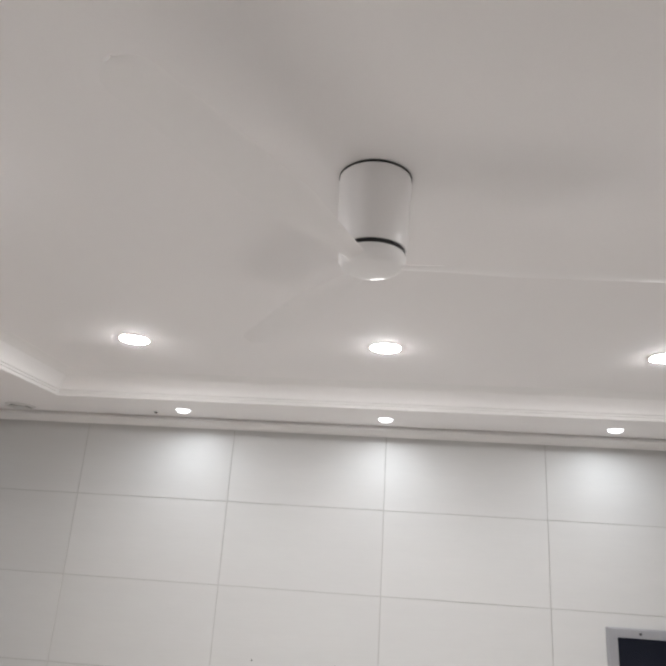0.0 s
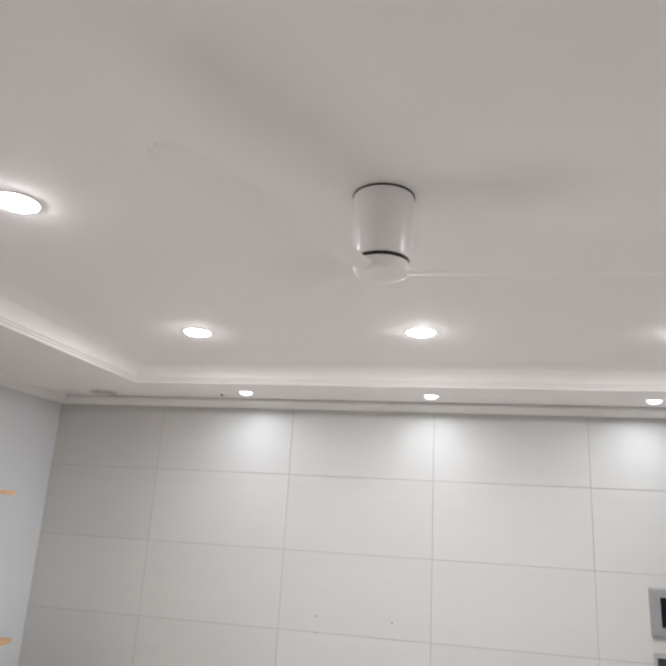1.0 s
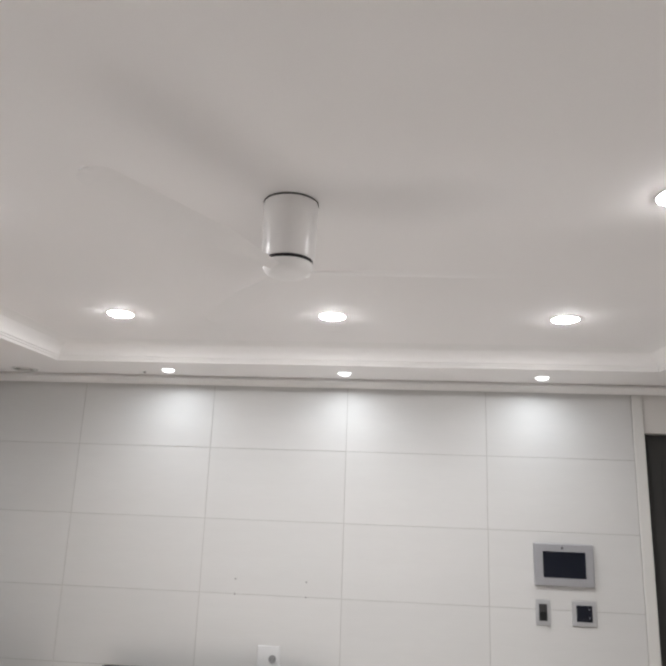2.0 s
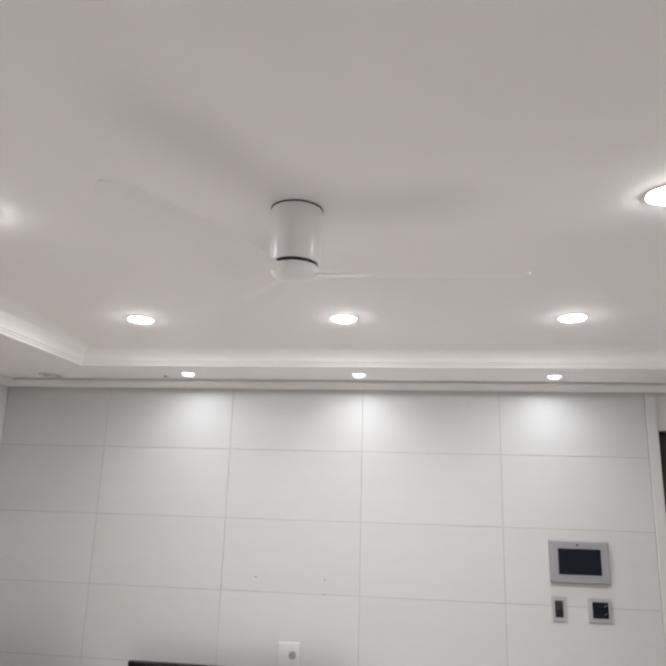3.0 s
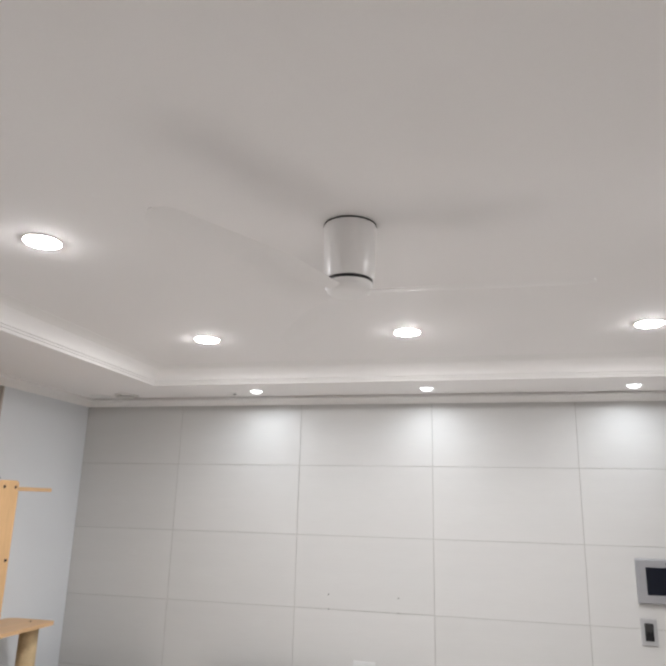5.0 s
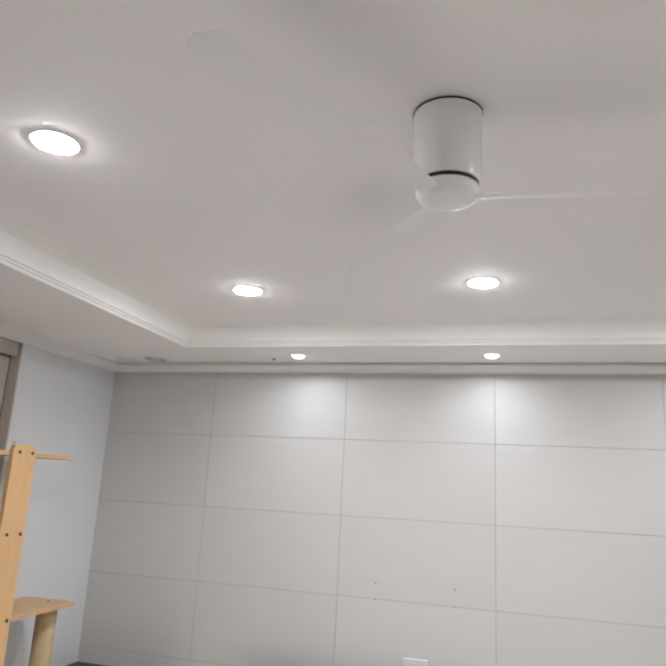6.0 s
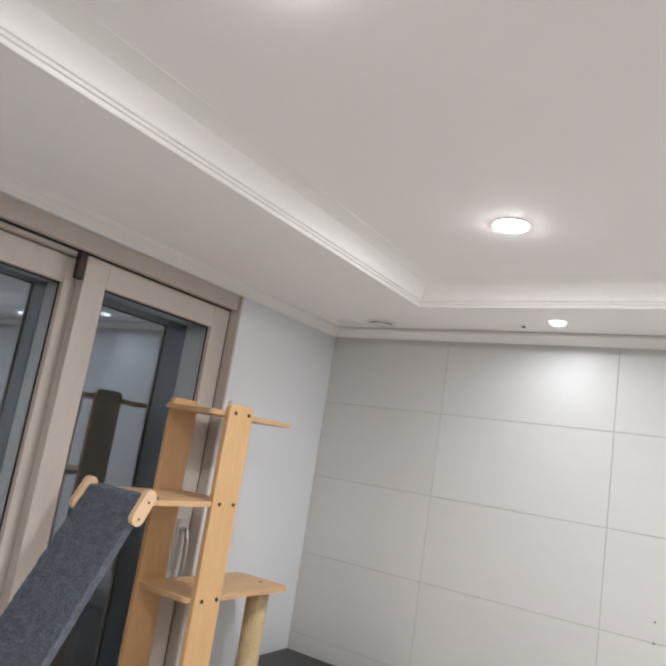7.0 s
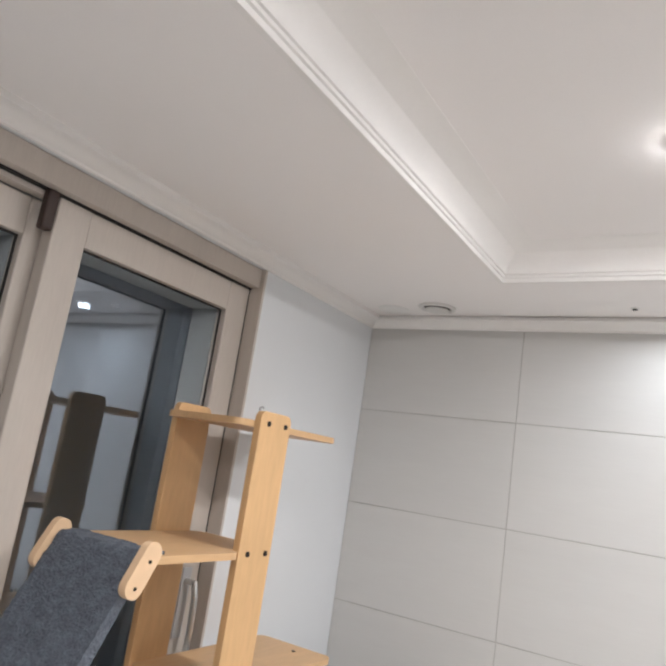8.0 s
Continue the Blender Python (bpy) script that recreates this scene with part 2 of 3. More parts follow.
structure("trim_cornice", bm, MOULDING, "white moulded cornice along the top of the walls", smooth=True)

# door casing, and a charcoal leaf put in for the dark of the opening
bm = bmesh.new()
box(bm, 1.612, DOOR_W, NORTH - 0.012, NORTH + 0.0015, 0, 2.25, bevel=0.003)
structure("trim_door_casing", bm, CASING, "pale beige door casing at the end of the tiled wall")
door = thing("door_1", "dark charcoal leaf standing in for the unlit depth of the doorway", "door", (0, 0, 0), kind="structure")
part("door_leaf", boxed(DOOR_W + 0.002, DOOR_E - 0.002, NORTH + 0.10, NORTH + 0.14, 0.005, DOOR_TOP - 0.004, bevel=0.002), DOORWAY_DARK, door)
bm = bmesh.new()
for z0, z1 in ((0.12, 0.9), (1.05, 1.9)):
    box(bm, DOOR_W + 0.12, DOOR_E - 0.12, NORTH + 0.095, NORTH + 0.101, z0, z1, bevel=0.002)
part("door_panel", bm, DOORWAY_DARK, door)


# ---- balcony door ----
def sash(name, y0, y1, x, z1, label, handle=False):
    """A sliding door leaf in the plane x, from y0 (south) to y1 (north)."""
    s = thing(name, label, "sliding door", (0, 0, 0), kind="structure")
    w, d = 0.100, 0.046
    for n0, a, b in (("stile", y0, y0 + w), ("stile", y1 - w, y1)):
        part(n0, boxed(x - d, x, a, b, 0.03, z1, bevel=0.004), FRAME, s)
    part("rail", boxed(x - d + 0.001, x - 0.001, y0 + w, y1 - w, z1 - 0.10, z1 - 0.001, bevel=0.003), FRAME, s)
    part("rail", boxed(x - d + 0.001, x - 0.001, y0 + w, y1 - w, 0.031, 0.15, bevel=0.003), FRAME, s)
    bm = bmesh.new()
    g = 0.006
    box(bm, x - 0.0255, x - 0.0215, y0 + w, y0 + w + g, 0.15, z1 - 0.10)
    box(bm, x - 0.0255, x - 0.0215, y1 - w - g, y1 - w, 0.15, z1 - 0.10)
    box(bm, x - 0.0255, x - 0.0215, y0 + w + g, y1 - w - g, z1 - 0.10 - g, z1 - 0.10)
    part("rubber_seal", bm, SEAL_AND_GAP, s, "black rubber glazing seal")
    pane = part("glass_pane", boxed(x - 0.034, x - 0.026, y0 + w + 0.002, y1 - w - 0.002, 0.15, z1 - 0.102), GLASS, s, "clear glass")
    pane.visible_shadow = False
    # added glazing reveal behind the pane, its dimness put into the colour
    part("reveal_lining", boxed(-2.496, x - d - 0.001, y1 - w + 0.001, y1 - w + 0.012, 0.15, z1 - 0.10), REVEAL_DIM, s, "added inner reveal lining with dim light put into its grey-green colour")
    part("reveal_lining", boxed(-2.496, x - d - 0.001, y0 + w, y1 - w, z1 - 0.099, z1 - 0.088), REVEAL_DIM, s, "added inner reveal lining with dim light put into its grey-green colour")
    if handle:
        h = part("pull_handle", boxed(x, x + 0.006, y1 - 0.078, y1 - 0.038, 1.03, 1.24, bevel=0.002), SILVER_PALE, s, "brushed steel pull handle")
        bm = bmesh.new()
        yh = y1 - 0.058
        pts = [(x + 0.006, 1.20), (x + 0.040, 1.20), (x + 0.052, 1.16), (x + 0.056, 1.06), (x + 0.052, 0.98), (x + 0.044, 0.94)]
        for (xa, za), (xb, zb) in zip(pts, pts[1:]):
            rod(bm, (xa, yh, za), (xb, yh, zb), 0.010)
            bmesh.ops.create_uvsphere(bm, u_segments=12, v_segments=8, radius=0.010, matrix=Matrix.Translation((xb, yh, zb)))
        part("grip", bm, STEEL, h, "brushed steel grip", smooth=True)
    return s


sash("window_1", -1.606, -0.823, -2.340, 2.178, "cream wood-grain sliding balcony door leaf with dark glass", handle=True)
sash("window_2", -2.42, -1.548, -2.392, 2.164, "cream wood-grain sliding balcony door leaf on the rear track")
sash("window_3", -3.26, -2.36, -2.340, 2.178, "cream wood-grain sliding balcony door leaf with dark glass")
sash("window_4", -4.16, -3.22, -2.392, 2.164, "cream wood-grain sliding balcony door leaf on the rear track")
fixed = thing("window_frame", "cream wood-grain fixed frame of the balcony door", "window frame", (0, 0, 0), kind="structure")
part("head", boxed(-2.44, WEST - 0.012, WIN_S, WIN_N - 0.012, 2.1832, WIN_TOP - 0.001, bevel=0.003), FRAME, fixed)
part("jamb", boxed(-2.44, WEST + 0.004, WIN_N - 0.011, WIN_N - 0.001, 0, WIN_TOP - 0.001), FRAME, fixed)
part("jamb", boxed(-2.44, WEST - 0.006, WIN_S + 0.002, WIN_S + 0.036, 0.03, 2.185), FRAME, fixed)
part("threshold", boxed(-2.44, WEST - 0.006, WIN_S + 0.037, WIN_N - 0.012, 0, 0.028), FRAME, fixed)
# black strips give the open gaps round the leaf their shade
part("gap_shade", boxed(-2.43, -2.334, WIN_S + 0.04, WIN_N - 0.013, 2.1788, 2.1828), SEAL_AND_GAP, fixed, "black strip standing in for the shaded gap above the leaves")
part("gap_shade", boxed(-2.43, -2.343, WIN_N - 0.0165, WIN_N - 0.0112, 0.03, 2.180), SEAL_AND_GAP, fixed, "black strip standing in for the shaded gap beside the leaf")
part("track", boxed(-2.392, -2.352, WIN_S + 0.04, -1.612, 2.166, 2.1782), FRAME, fixed, "guide track above the rear leaf")
part("roller_stop", boxed(-2.352, -2.325, -1.648, -1.616, 2.078, 2.182, bevel=0.006), BROWN, fixed, "dark brown sliding stop")

# outer window of coated glass on the far side of the frame
outer = thing("window_5", "outer balcony window of dark coated glass behind the sliding leaves", "window", (0, 0, 0), kind="structure")
for y0, y1 in ((-4.18, -2.42), (-2.38, -0.72)):
    pane = part("glass_pane", boxed(-2.506, -2.498, y0 + 0.004, y1 - 0.004, 0.074, 2.206), COATED, outer, "dark reflecting night-time glass")
    pane.visible_shadow = False
    for a, b in ((y0 - 0.04, y0), (y1, y1 + 0.04)):
        part("stile", boxed(-2.520, -2.4945, a + 0.002, b - 0.002, 0.03, 2.25, bevel=0.003), FRAME, outer)
    part("rail", boxed(-2.519, -2.495, y0, y1, 2.21, 2.249, bevel=0.003), FRAME, outer)
    part("rail", boxed(-2.519, -2.495, y0, y1, 0.03, 0.07, bevel=0.003), FRAME, outer)

# the unlit balcony behind the glass
bm = bmesh.new()
box(bm, -3.9, -3.8, -4.6, 0.4, -0.1, 2.5)
box(bm, -3.9, -2.5, 0.3, 0.4, -0.1, 2.5)
box(bm, -3.9, -2.5, -4.7, -4.6, -0.1, 2.5)
box(bm, -3.9, -2.44, -4.7, 0.4, 2.45, 2.55)
box(bm, -3.9, -2.44, -4.7, 0.4, -0.2, -0.1)
structure("wall_balcony", bm, CONCRETE, "dark unlit enclosed balcony")

# ---- ceiling fittings ----
def downlight(name, label, r_lens, r_trim, drop, glow, group):
    d = thing(name, label, "downlight", group=group)
    bm = bmesh.new()
    spin(bm, [(r_lens, 0.001), (r_lens, -0.0032), (r_lens + 0.0015, -0.0040), (r_trim - 0.003, -0.0028), (r_trim, -0.0005), (r_trim, 0.001)], steps=40)
    part("trim_ring", bm, WHITE_PLASTIC, d, smooth=True)
    bm = bmesh.new()
    # dome swollen past a flat lens, to stand in for glare and halo
    dome = [(r_lens * math.cos(a) - 0.0005 * (1 - math.sin(a)), -0.0015 - drop * math.sin(a)) for a in (radians(90 * k / 10) for k in range(10))]
    spin(bm, [(r_lens - 0.0005, 0.0)] + dome + [(0.0, -0.0015 - drop)], steps=40)
    part("diffuser", bm, glow, d, "glowing white diffuser", smooth=True)
    return d


main = downlight("ceiling_downlight", "round white recessed downlight, lit, in the raised ceiling", 0.053, 0.060, 0.0090, GLOW_MAIN, "downlights of the raised ceiling")
wash = downlight("wall_downlight", "small round recessed downlight, lit, close to the tiled wall", 0.035, 0.042, 0.017, GLOW_WASH, "downlights along the tiled wall")
for i, (x, y) in enumerate(MAIN_SPOTS):
    if i == 0:
        main.matrix_basis = pose(x, y, TOP)
    else:
        copy_thing(main, pose(x, y, TOP))
for i, (x, y) in enumerate(WASH_SPOTS):
    if i == 0:
        wash.matrix_basis = pose(x, y, SOFFIT)
    else:
        copy_thing(wash, pose(x, y, SOFFIT))

# ceiling fan, at rest
fan = thing("ceiling_fan", "glossy white three-bladed ceiling fan hugging the ceiling", "ceiling fan", (-0.018, -2.256, TOP))
bm = bmesh.new()
spin(bm, [(0.0, 0.0), (0.062, 0.0), (0.062, -0.004), (0.0712, -0.005), (0.0716, -0.010), (0.0675, -0.153), (0.0655, -0.159), (0.050, -0.161), (0.0, -0.161)], steps=64)
part("motor_housing", bm, FAN_WHITE, fan, smooth=True)
# the shadow line under the ceiling, drawn as a black ring
bm = bmesh.new()
spin(bm, [(0.0, -0.0015), (0.0722, -0.0012), (0.0722, -0.0048), (0.0, -0.0045)], steps=64)
part("ceiling_gap_shade", bm, SEAL_AND_GAP, fan, "dark ring standing in for the shadow gap at the ceiling", smooth=True)
# a black ring fills the gap between housing and cap
bm = bmesh.new()
spin(bm, [(0.0, -0.159), (0.0630, -0.159), (0.0640, -0.168), (0.0, -0.168)], steps=64)
part("gap_ring", bm, BLACK, fan, "black ring filling the gap above the hub cap", smooth=True)
bm = bmesh.new()
spin(bm, [(0.0, -0.167), (0.0630, -0.167), (0.0640, -0.169), (0.0635, -0.181), (0.058, -0.192), (0.047, -0.198), (0.025, -0.202), (0.0, -0.203)], steps=64)
part("hub_cap", bm, DIFFUSER, fan, "white rounded hub cap", smooth=True)
for angle in (3, 123, 243):
    bm = bmesh.new()
    stations, rows = 60, []
    for k in range(stations + 1):
        f = k / stations
        r = 0.050 + 0.575 * f
        w = 0.018 + 0.032 * min(1.0, f * 2.6) ** 1.1 - 0.010 * f
        if f > 0.93:
            w *= math.sqrt(max(0.02, 1 - ((f - 0.93) / 0.07) ** 2))
        tilt = radians(12 - 5 * f)
        lift = -0.189 + 0.004 * f
        row = []
        for s, t in ((-1, 0.0), (-0.5, 0.0035), (0, 0.0045), (0.5, 0.0035), (1, 0.0), (0.5, -0.0030), (0, -0.0035), (-0.5, -0.0030)):
            row.append(bm.verts.new((r, w * s * math.cos(tilt) - 0.006 * f, lift + w * s * math.sin(tilt) + t)))
        rows.append(row)
    for a, b in zip(rows, rows[1:]):
        for i in range(8):
            bm.faces.new((a[i], a[(i + 1) % 8], b[(i + 1) % 8], b[i]))
    bm.faces.new(rows[0])
    bm.faces.new(rows[-1][::-1])
    bmesh.ops.rotate(bm, verts=bm.verts[:], cent=(0, 0, 0), matrix=Matrix.Rotation(radians(angle), 3, "Z"))
    part("blade", bm, BLADE, fan, "satin white curved blade", smooth=True)

# small fittings in the rim
sensor = thing("ceiling_sensor", "tiny dark round sensor in the ceiling rim", "sensor", (-1.178, -0.172, SOFFIT))
bm = bmesh.new()
spin(bm, [(0.0, 0.001), (0.016, 0.001), (0.016, -0.002), (0.011, -0.003), (0.0, -0.003)], steps=24)
part("bezel", bm, WHITE_PLASTIC, sensor, smooth=True)
bm = bmesh.new()
spin(bm, [(0.0, -0.002), (0.009, -0.002), (0.008, -0.007), (0.0, -0.009)], steps=24)
part("lens", bm, BLACK, sensor, "black lens", smooth=True)


def air_valve(x, y, r, label):
    v = thing("air_valve", label, "ceiling vent", (x, y, SOFFIT))
    bm = bmesh.new()
    spin(bm, [(r * 0.72, 0.001), (r * 0.72, -0.004), (r * 0.80, -0.010), (r * 0.94, -0.008), (r, -0.001), (r, 0.001)], steps=48)
    part("outer_ring", bm, VENT_GREY, v, smooth=True)
    bm = bmesh.new()
    spin(bm, [(0.0, 0.0005), (r * 0.73, 0.0005), (r * 0.73, -0.001), (0.0, -0.001)], steps=48)
    part("throat", bm, HOLE_SHADE, v, "dark disc standing in for the shade in the throat")
    bm = bmesh.new()
    spin(bm, [(0.0, -0.0005), (r * 0.2, -0.001), (r * 0.62, -0.010), (r * 0.64, -0.014), (r * 0.5, -0.018), (0.0, -0.020)], steps=48)
    part("disc", bm, VENT_GREY, v, smooth=True)
    return v


air_valve(-1.905, -0.182, 0.076, "round white air valve with a dark slot in the ceiling rim")
cover = thing("ceiling_cover_plate", "flat round white cover plate in the ceiling rim", "cover plate", (-2.112, -0.155, SOFFIT))
bm = bmesh.new()
spin(bm, [(0.0, 0.001), (0.066, 0.001), (0.066, -0.003), (0.058, -0.007), (0.0, -0.008)], steps=48)
part("plate", bm, WHITE_PLASTIC, cover, smooth=True)


# ---- things on the tiled wall ----
def framed(bm, x0, x1, z0, z1, ax0, ax1, az0, az1, y0, y1):
    """A flat frame in the wall plane with a rectangular opening."""
    box(bm, x0, ax0, y0, y1, z0, z1)
    box(bm, ax1, x1, y0, y1, z0, z1)
    box(bm, ax0, ax1, y0, y1, az1, z1)
    box(bm, ax0, ax1, y0, y1, z0, az0)


pad = thing("video_intercom", "silver wall-mounted video intercom with a dark screen", "intercom", (1.198, 0, 1.317))
bm = bmesh.new()
box(bm, -0.158, 0.158, -0.020, 0, -0.110, 0.110, bevel=0.006)
part("case", bm, SILVER, pad)
bm = bmesh.new()
framed(bm, -0.152, 0.152, -0.104, 0.104, -0.113, 0.113, -0.067, 0.069, -0.027, -0.0195)
bmesh.ops.remove_doubles(bm, verts=bm.verts[:], dist=0.0001)
part("front_frame", bm, SILVER, pad)
part("screen", boxed(-0.112, 0.112, -0.024, -0.0195, -0.066, 0.068), SCREEN, pad, "dark blue-black screen")
bm = bmesh.new()
rod(bm, (-0.01, -0.0270, 0.088), (-0.01, -0.0285, 0.088), 0.006)
part("camera_eye", bm, BLACK, pad, "small black camera eye")

sw = thing("light_switch", "narrow silver light switch with dark rocker keys", "light switch", (1.0805, 0, 1.072))
part("plate", boxed(-0.0385, 0.0385, -0.009, 0, -0.064, 0.064, bevel=0.003), SILVER_PALE, sw)
part("backing", boxed(-0.021, 0.021, -0.011, -0.0085, -0.042, 0.042), BLACK, sw, "black key field")
for z0, z1 in ((0.002, 0.038), (-0.038, -0.002)):
    part("key", boxed(-0.018, 0.018, -0.015, -0.0105, z0, z1, bevel=0.0015), KEY_GREY if z0 > 0 else BLACK, sw)

th = thing("thermostat", "square silver room thermostat with a black display", "thermostat", (1.294, 0, 1.074))
part("plate", boxed(-0.062, 0.062, -0.011, 0, -0.062, 0.062, bevel=0.003), SILVER_PALE, th)
part("display", boxed(-0.041, 0.041, -0.014, -0.0105, -0.040, 0.042, bevel=0.001), SCREEN, th, "black display")
for z in (0.024, -0.018):
    bm = bmesh.new()
    rod(bm, (0.026, -0.0135, z), (0.026, -0.0155, z), 0.0030, 12)
    part("button", bm, SILVER, th)
for k in range(3):
    part("indicator", boxed(-0.03 + 0.018 * k, -0.022 + 0.018 * k, -0.0150, -0.0138, -0.030, -0.026), KEY_GREY, th)

out = thing("wall_socket", "white wall socket plate with one round outlet and an aerial jack", "wall socket", (-0.387, 0, 0.765))
part("plate", boxed(-0.062, 0.062, -0.010, 0, -0.064, 0.064, bevel=0.004), SOCKET, out)
part("insert", boxed(-0.052, 0.052, -0.0115, -0.0095, -0.052, 0.052, bevel=0.001), SOCKET, out)
bm = bmesh.new()
spin(bm, [(0.021, 0.0), (0.021, 0.004), (0.018, 0.005), (0.0175, 0.001), (0.0, 0.001)], steps=32)
bmesh.ops.rotate(bm, verts=bm.verts[:], cent=(0, 0, 0), matrix=Matrix.Rotation(radians(90), 3, "X"))
bmesh.ops.translate(bm, verts=bm.verts[:], vec=(0.022, -0.0114, 0.0))
part("outlet_well", bm, WELL, out, "round grey outlet well", smooth=True)
for dz in (-0.009, 0.009):
    bm = bmesh.new()
    rod(bm, (0.022 + dz, -0.0122, 0.0), (0.022 + dz, -0.0135, 0.0), 0.0026, 10)
    part("contact_hole", bm, HOLE_SHADE, out)
bm = bmesh.new()
rod(bm, (-0.024, -0.011, 0.0), (-0.024, -0.017, 0.0), 0.006, 14)
part("aerial_jack", bm, STEEL, out, "small metal aerial jack")

for x in (-0.599, -0.199):
    for z in (1.164, 1.085):
        hole = thing("screw_hole", "small dark drilled screw hole in the tiled wall", "screw hole", (x, 0, z), group="screw holes of a removed bracket")
        bm = bmesh.new()
        rod(bm, (0, 0.004, 0), (0, -0.0015, 0), 0.0042, 12)
        part("plug", bm, PLUG, hole)

tv = thing("television", "black flat television standing before the tiled wall", "television", (-0.66, -0.12, 0))
part("panel", boxed(-0.60, 0.60, -0.016, 0.016, 0.06, 0.712, bevel=0.004), BLACK, tv)
part("screen", boxed(-0.592, 0.592, -0.0175, -0.0155, 0.075, 0.704), SCREEN, tv, "dark glossy screen")
part("back_cover", boxed(-0.40, 0.40, 0.016, 0.045, 0.12, 0.50, bevel=0.01), BLACK, tv)
for x in (-0.42, 0.42):
    part("foot", boxed(x - 0.012, x + 0.012, -0.11, 0.11, 0.0, 0.065, bevel=0.004), BLACK, tv)

low = thing("low_cabinet", "low black cabinet in the corner beside the tiled wall", "cabinet", (-1.93, -0.22, 0))
part("body", boxed(-0.33, 0.33, -0.19, 0.19, 0.03, 0.585, bevel=0.004), BLACK, low)
part("top_board", boxed(-0.345, 0.345, -0.20, 0.20, 0.586, 0.608, bevel=0.005), BLACK, low)
for x0, x1 in ((-0.325, -0.002), (0.002, 0.325)):
    part("door", boxed(x0, x1, -0.206, -0.191, 0.04, 0.58, bevel=0.003), BLACK, low)
for x in (-0.3, 0.3):
    for y in (-0.16, 0.16):
        part("foot", boxed(x - 0.02, x + 0.02, y - 0.02, y + 0.02, 0.0, 0.03), BLACK, low)


# ---- cat tower with ramp ----
tower = thing("cat_tower", "tall birch plywood cat tower beside the balcony door", "cat tower", (-2.10, -1.07, 0))


def upright(x0, x1, name):
    bm = bmesh.new()
    # a board with rounded upper corners, in the plane of y and z
    rounded_plate(bm, -0.070, 0.070, 0.0, 1.735, x0, x1, 0.022)
    bmesh.ops.transform(bm, matrix=Matrix(((0, 0, 1, 0), (1, 0, 0, 0), (0, 1, 0, 0), (0, 0, 0, 1))), verts=bm.verts[:])
    return part(name, bm, PINE, tower)


front = upright(0.130, 0.150, "upright")
rear = upright(-0.165, -0.145, "upright")
rear.location.y = -0.008
for z in (1.703, 1.361, 1.014, 0.66):
    for yy in (-0.032, 0.046):
        bm = bmesh.new()
        rod(bm, (0.149, yy, z), (0.1525, yy, z), 0.0075, 14)
        part("screw", bm, SCREW, front, "black screw head")


def shelf(y0, y1, z, r=0.03, x0=-0.144, x1=0.129, tongue=None):
    bm = bmesh.new()
    rounded_plate(bm, x0, x1, y0, y1, z - 0.009, z + 0.009, r)
    if tongue:
        rounded_plate(bm, *tongue, z - 0.0088, z + 0.0088, r)
    return part("shelf", bm, PINE_FLAT, tower)


shelf(-0.13, 0.375, 1.697)
shelf(-0.40, 0.10, 1.361, tongue=(-0.15, 0.165, -0.40, -0.076))
shelf(-0.085, 0.515, 1.014, tongue=(-0.144, 0.142, 0.075, 0.52))
shelf(-0.075, 0.09, 0.66)
part("base_board", boxed(-0.185, 0.24, -0.20, 0.58, 0.0, 0.02, bevel=0.004), PINE_FLAT, tower)
bm = bmesh.new()
prof = []
for k in range(241):
    z = 0.02 + 0.984 * k / 240
    prof.append((0.046 + 0.0022 * abs(math.sin(math.pi * k / 2)), z))
spin(bm, [(0.0, 0.02)] + prof + [(0.0, 1.004)], 0.035, 0.45, steps=28)
part("sisal_post", bm, SISAL, tower, "post wound with beige sisal rope", smooth=True)

bm = bmesh.new()
rod(bm, (0.035, 0.45, 1.022), (0.035, 0.45, 1.0255), 0.006, 12)
part("screw", bm, SCREW, tower, "black screw head")

bm = bmesh.new()
arc = [(0.140, -0.060 + 0.010 * math.cos(a), 1.733 + 0.011 * math.sin(a)) for a in (radians(180 - 18 * k) for k in range(8))]
for p, q in zip(arc, arc[1:]):
    rod(bm, p, q, 0.0028, 10)
part("wire_hook", bm, SILVER, front, "small grey metal hook", smooth=True)

# the ramp hooks on to the middle shelf
ramp = thing("cat_ramp", "grey carpeted cat ramp with birch side cheeks leaning on the tower", "cat ramp", (-2.083, -1.474, 1.3705))
SLOPE = radians(62)


def ramp_point(x, u, h):
    """A point on the ramp: across, along (up to the head at 0, then level on the shelf), and out of its surface."""
    bend = min(1.0, max(0.0, (u + 0.03) / 0.05))
    a = SLOPE * (1 - bend)
    if u < 0:
        y, z = u * math.cos(SLOPE), u * math.sin(SLOPE)
    else:
        y, z = u, 0.0
    return (x, y - h * math.sin(a), z + h * math.cos(a))


turn = Matrix.Translation((0, 0, -0.014)) @ Matrix.Rotation(SLOPE, 4, "X")


def on_ramp(bm):
    bmesh.ops.transform(bm, matrix=turn, verts=bm.verts[:])
    return bm


bm = boxed(-0.136, 0.136, -1.50, -0.02, -0.018, -0.003, bevel=0.003)
bmesh.ops.rotate(bm, verts=bm.verts[:], cent=(0, 0, 0), matrix=Matrix.Rotation(SLOPE, 3, "X"))
part("board", bm, PINE_FLAT, ramp)
bm = bmesh.new()
NX, NY = 34, 190
grid = []
for i in range(NX + 1):
    column = []
    for j in range(NY + 1):
        x, u = -0.141 + 0.282 * i / NX, -1.505 + 1.565 * j / NY
        pile = 0.008 + 0.0050 * noise.noise(Vector((i * 0.8, j * 0.8, 0))) + 0.0035 * noise.noise(Vector((i * 0.23, j * 0.21, 7)))
        column.append(bm.verts.new(ramp_point(x + 0.002 * noise.noise(Vector((i, j * 0.3, 3))), u, pile)))
    grid.append(column)
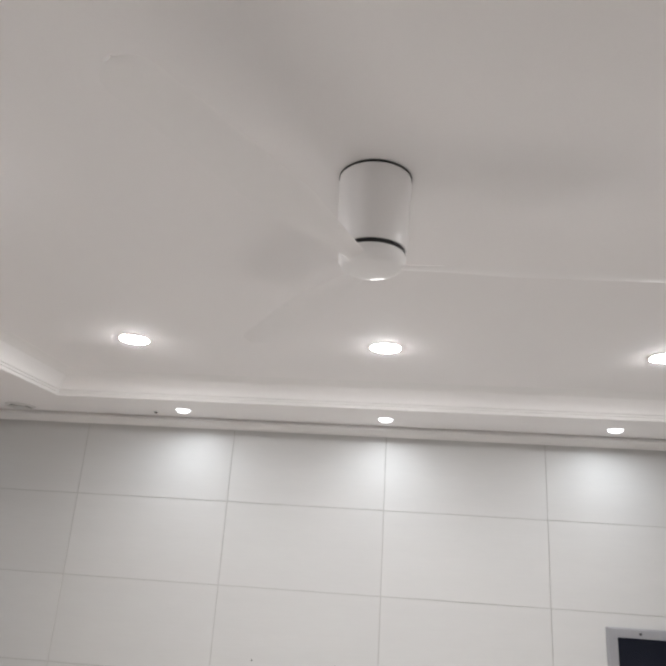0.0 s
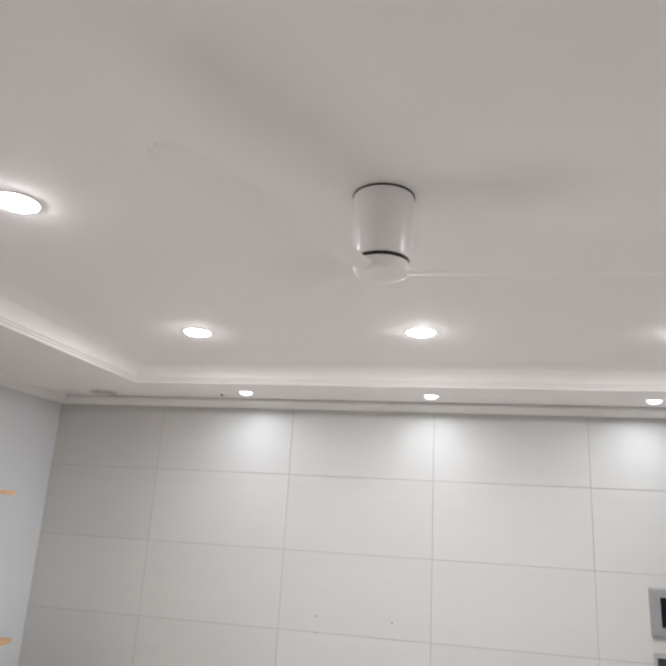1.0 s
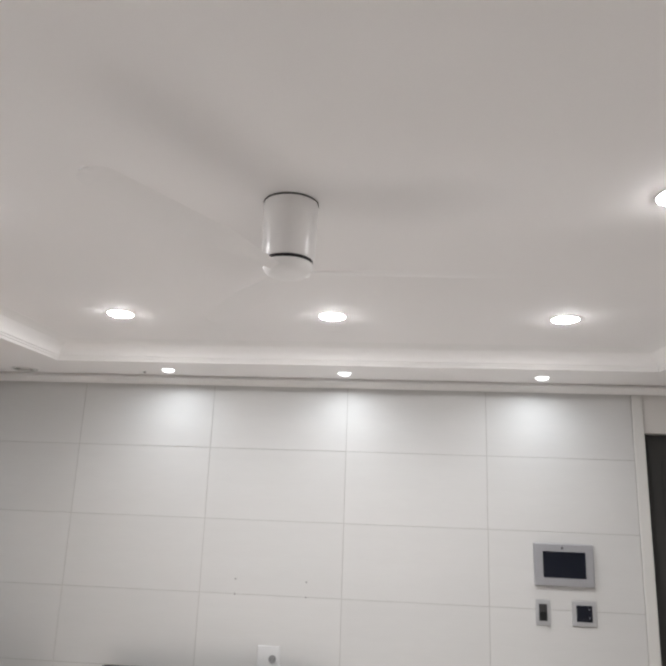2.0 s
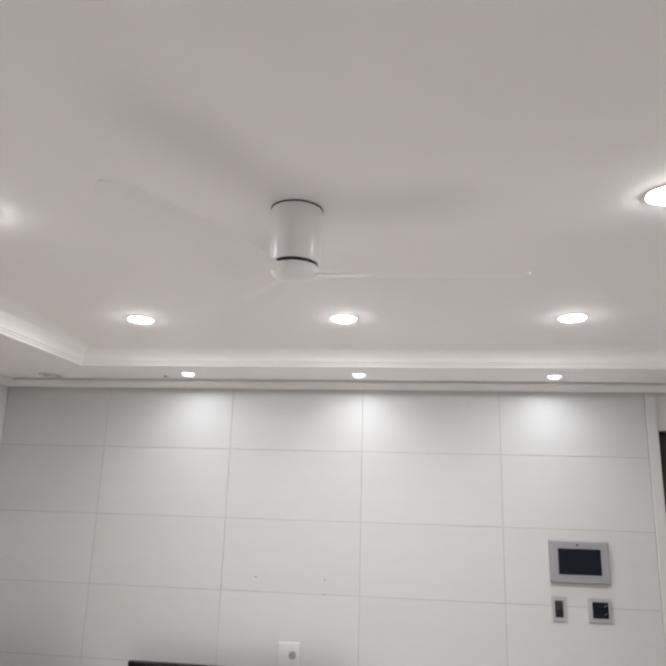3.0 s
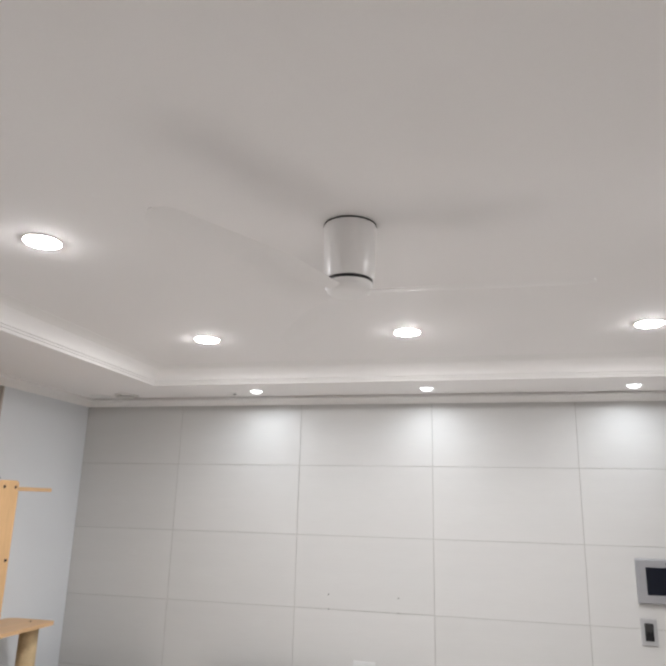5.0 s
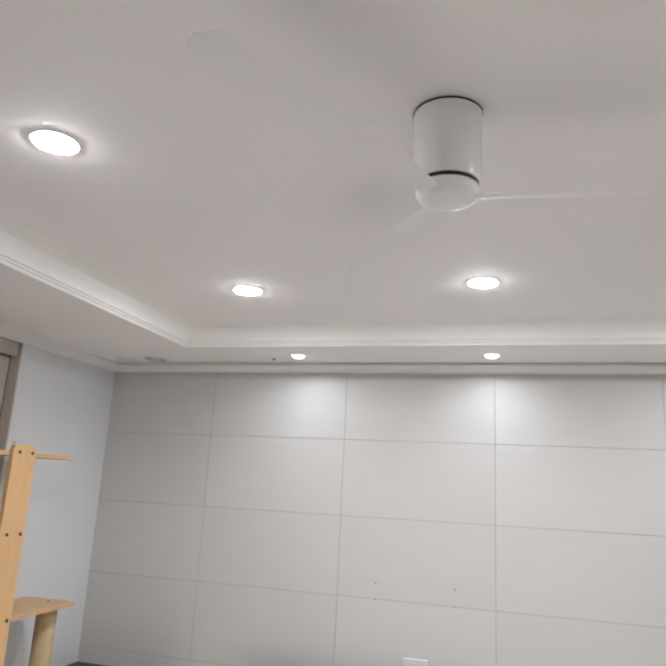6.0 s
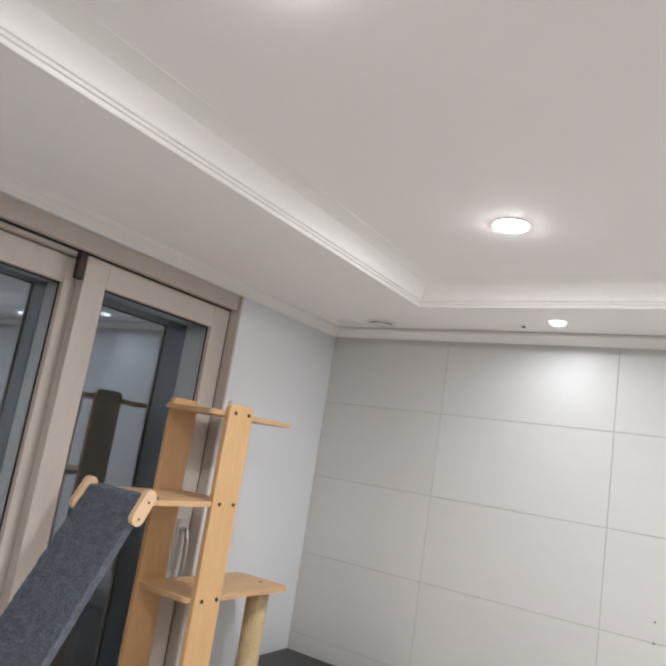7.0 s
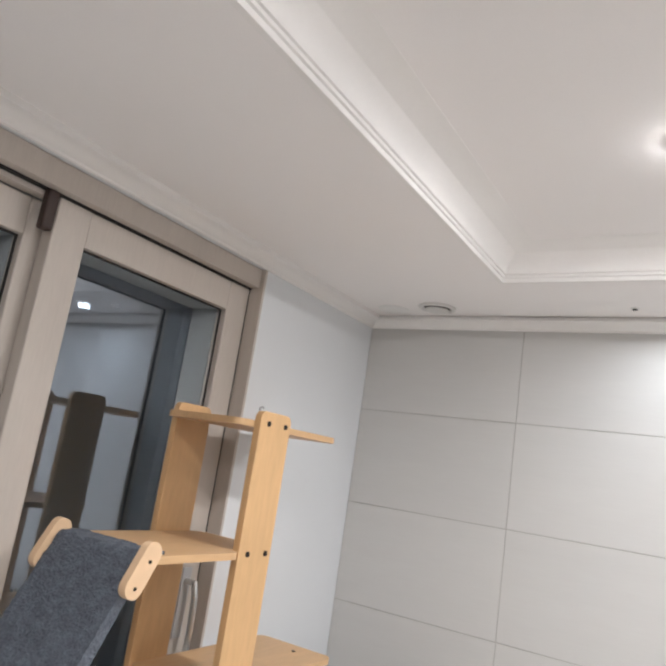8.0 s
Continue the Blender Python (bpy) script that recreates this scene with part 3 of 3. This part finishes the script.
for i in range(NX):
    for j in range(NY):
        bm.faces.new((grid[i][j], grid[i + 1][j], grid[i + 1][j + 1], grid[i][j + 1]))
for i in (0, NX):
    skirt = [bm.verts.new(ramp_point(-0.1395 + 0.279 * i / NX, -1.505 + 1.565 * j / NY, -0.021 if j < NY * 0.94 else 0.001)) for j in range(NY + 1)]
    for j in range(NY):
        bm.faces.new((grid[i][j], grid[i][j + 1], skirt[j + 1], skirt[j]))
ends = [bm.verts.new(ramp_point(-0.141 + 0.282 * i / NX, 0.0605, 0.0008)) for i in range(NX + 1)]
for i in range(NX):
    bm.faces.new((grid[i][NY], grid[i + 1][NY], ends[i + 1], ends[i]))
part("carpet", bm, CARPET, ramp, "blue-grey looped carpet", smooth=True)
for x0, x1 in ((-0.163, -0.143), (0.143, 0.163)):
    bm = bmesh.new()
    rounded_plate(bm, -0.078, 0.046, -0.025, 0.025, x0, x1, 0.024, steps=8)
    bmesh.ops.transform(bm, matrix=Matrix(((0, 0, 1, 0), (1, 0, 0, 0), (0, 1, 0, 0.006), (0, 0, 0, 1))), verts=bm.verts[:])
    cheek = part("cheek", on_ramp(bm), PINE_PALE, ramp, "pale birch side cheek", smooth=True)
    if x0 > 0:
        for y in (-0.055, 0.005):
            bm = bmesh.new()
            rod(bm, (x1 - 0.001, y, 0.004), (x1 + 0.002, y, 0.004), 0.004, 12)
            part("screw", on_ramp(bm), SCREW, cheek, "small dark screw")

# ---- wall tiles, one by one ----
XS = [-2.29, -1.6, -0.8, 0.0, 0.8, 1.611]
ZS = [0.0, 0.285, 0.685, 1.085, 1.485, 1.885, 2.262]
tile_meshes = {}
for i in range(5):
    for k in range(6):
        w, h = XS[i + 1] - XS[i] - 0.0026, ZS[k + 1] - ZS[k] - 0.0026
        key = (round(w, 3), round(h, 3))
        if key not in tile_meshes:
            tile_meshes[key] = finish(boxed(-w / 2, w / 2, 0, 0.009, -h / 2, h / 2, bevel=0.0012, segments=1), "tile", TILE)
        t = new("tile", tile_meshes[key])
        t.parent = wall_north
        t.location = ((XS[i] + XS[i + 1]) / 2, 0.0, (ZS[k] + ZS[k + 1]) / 2)
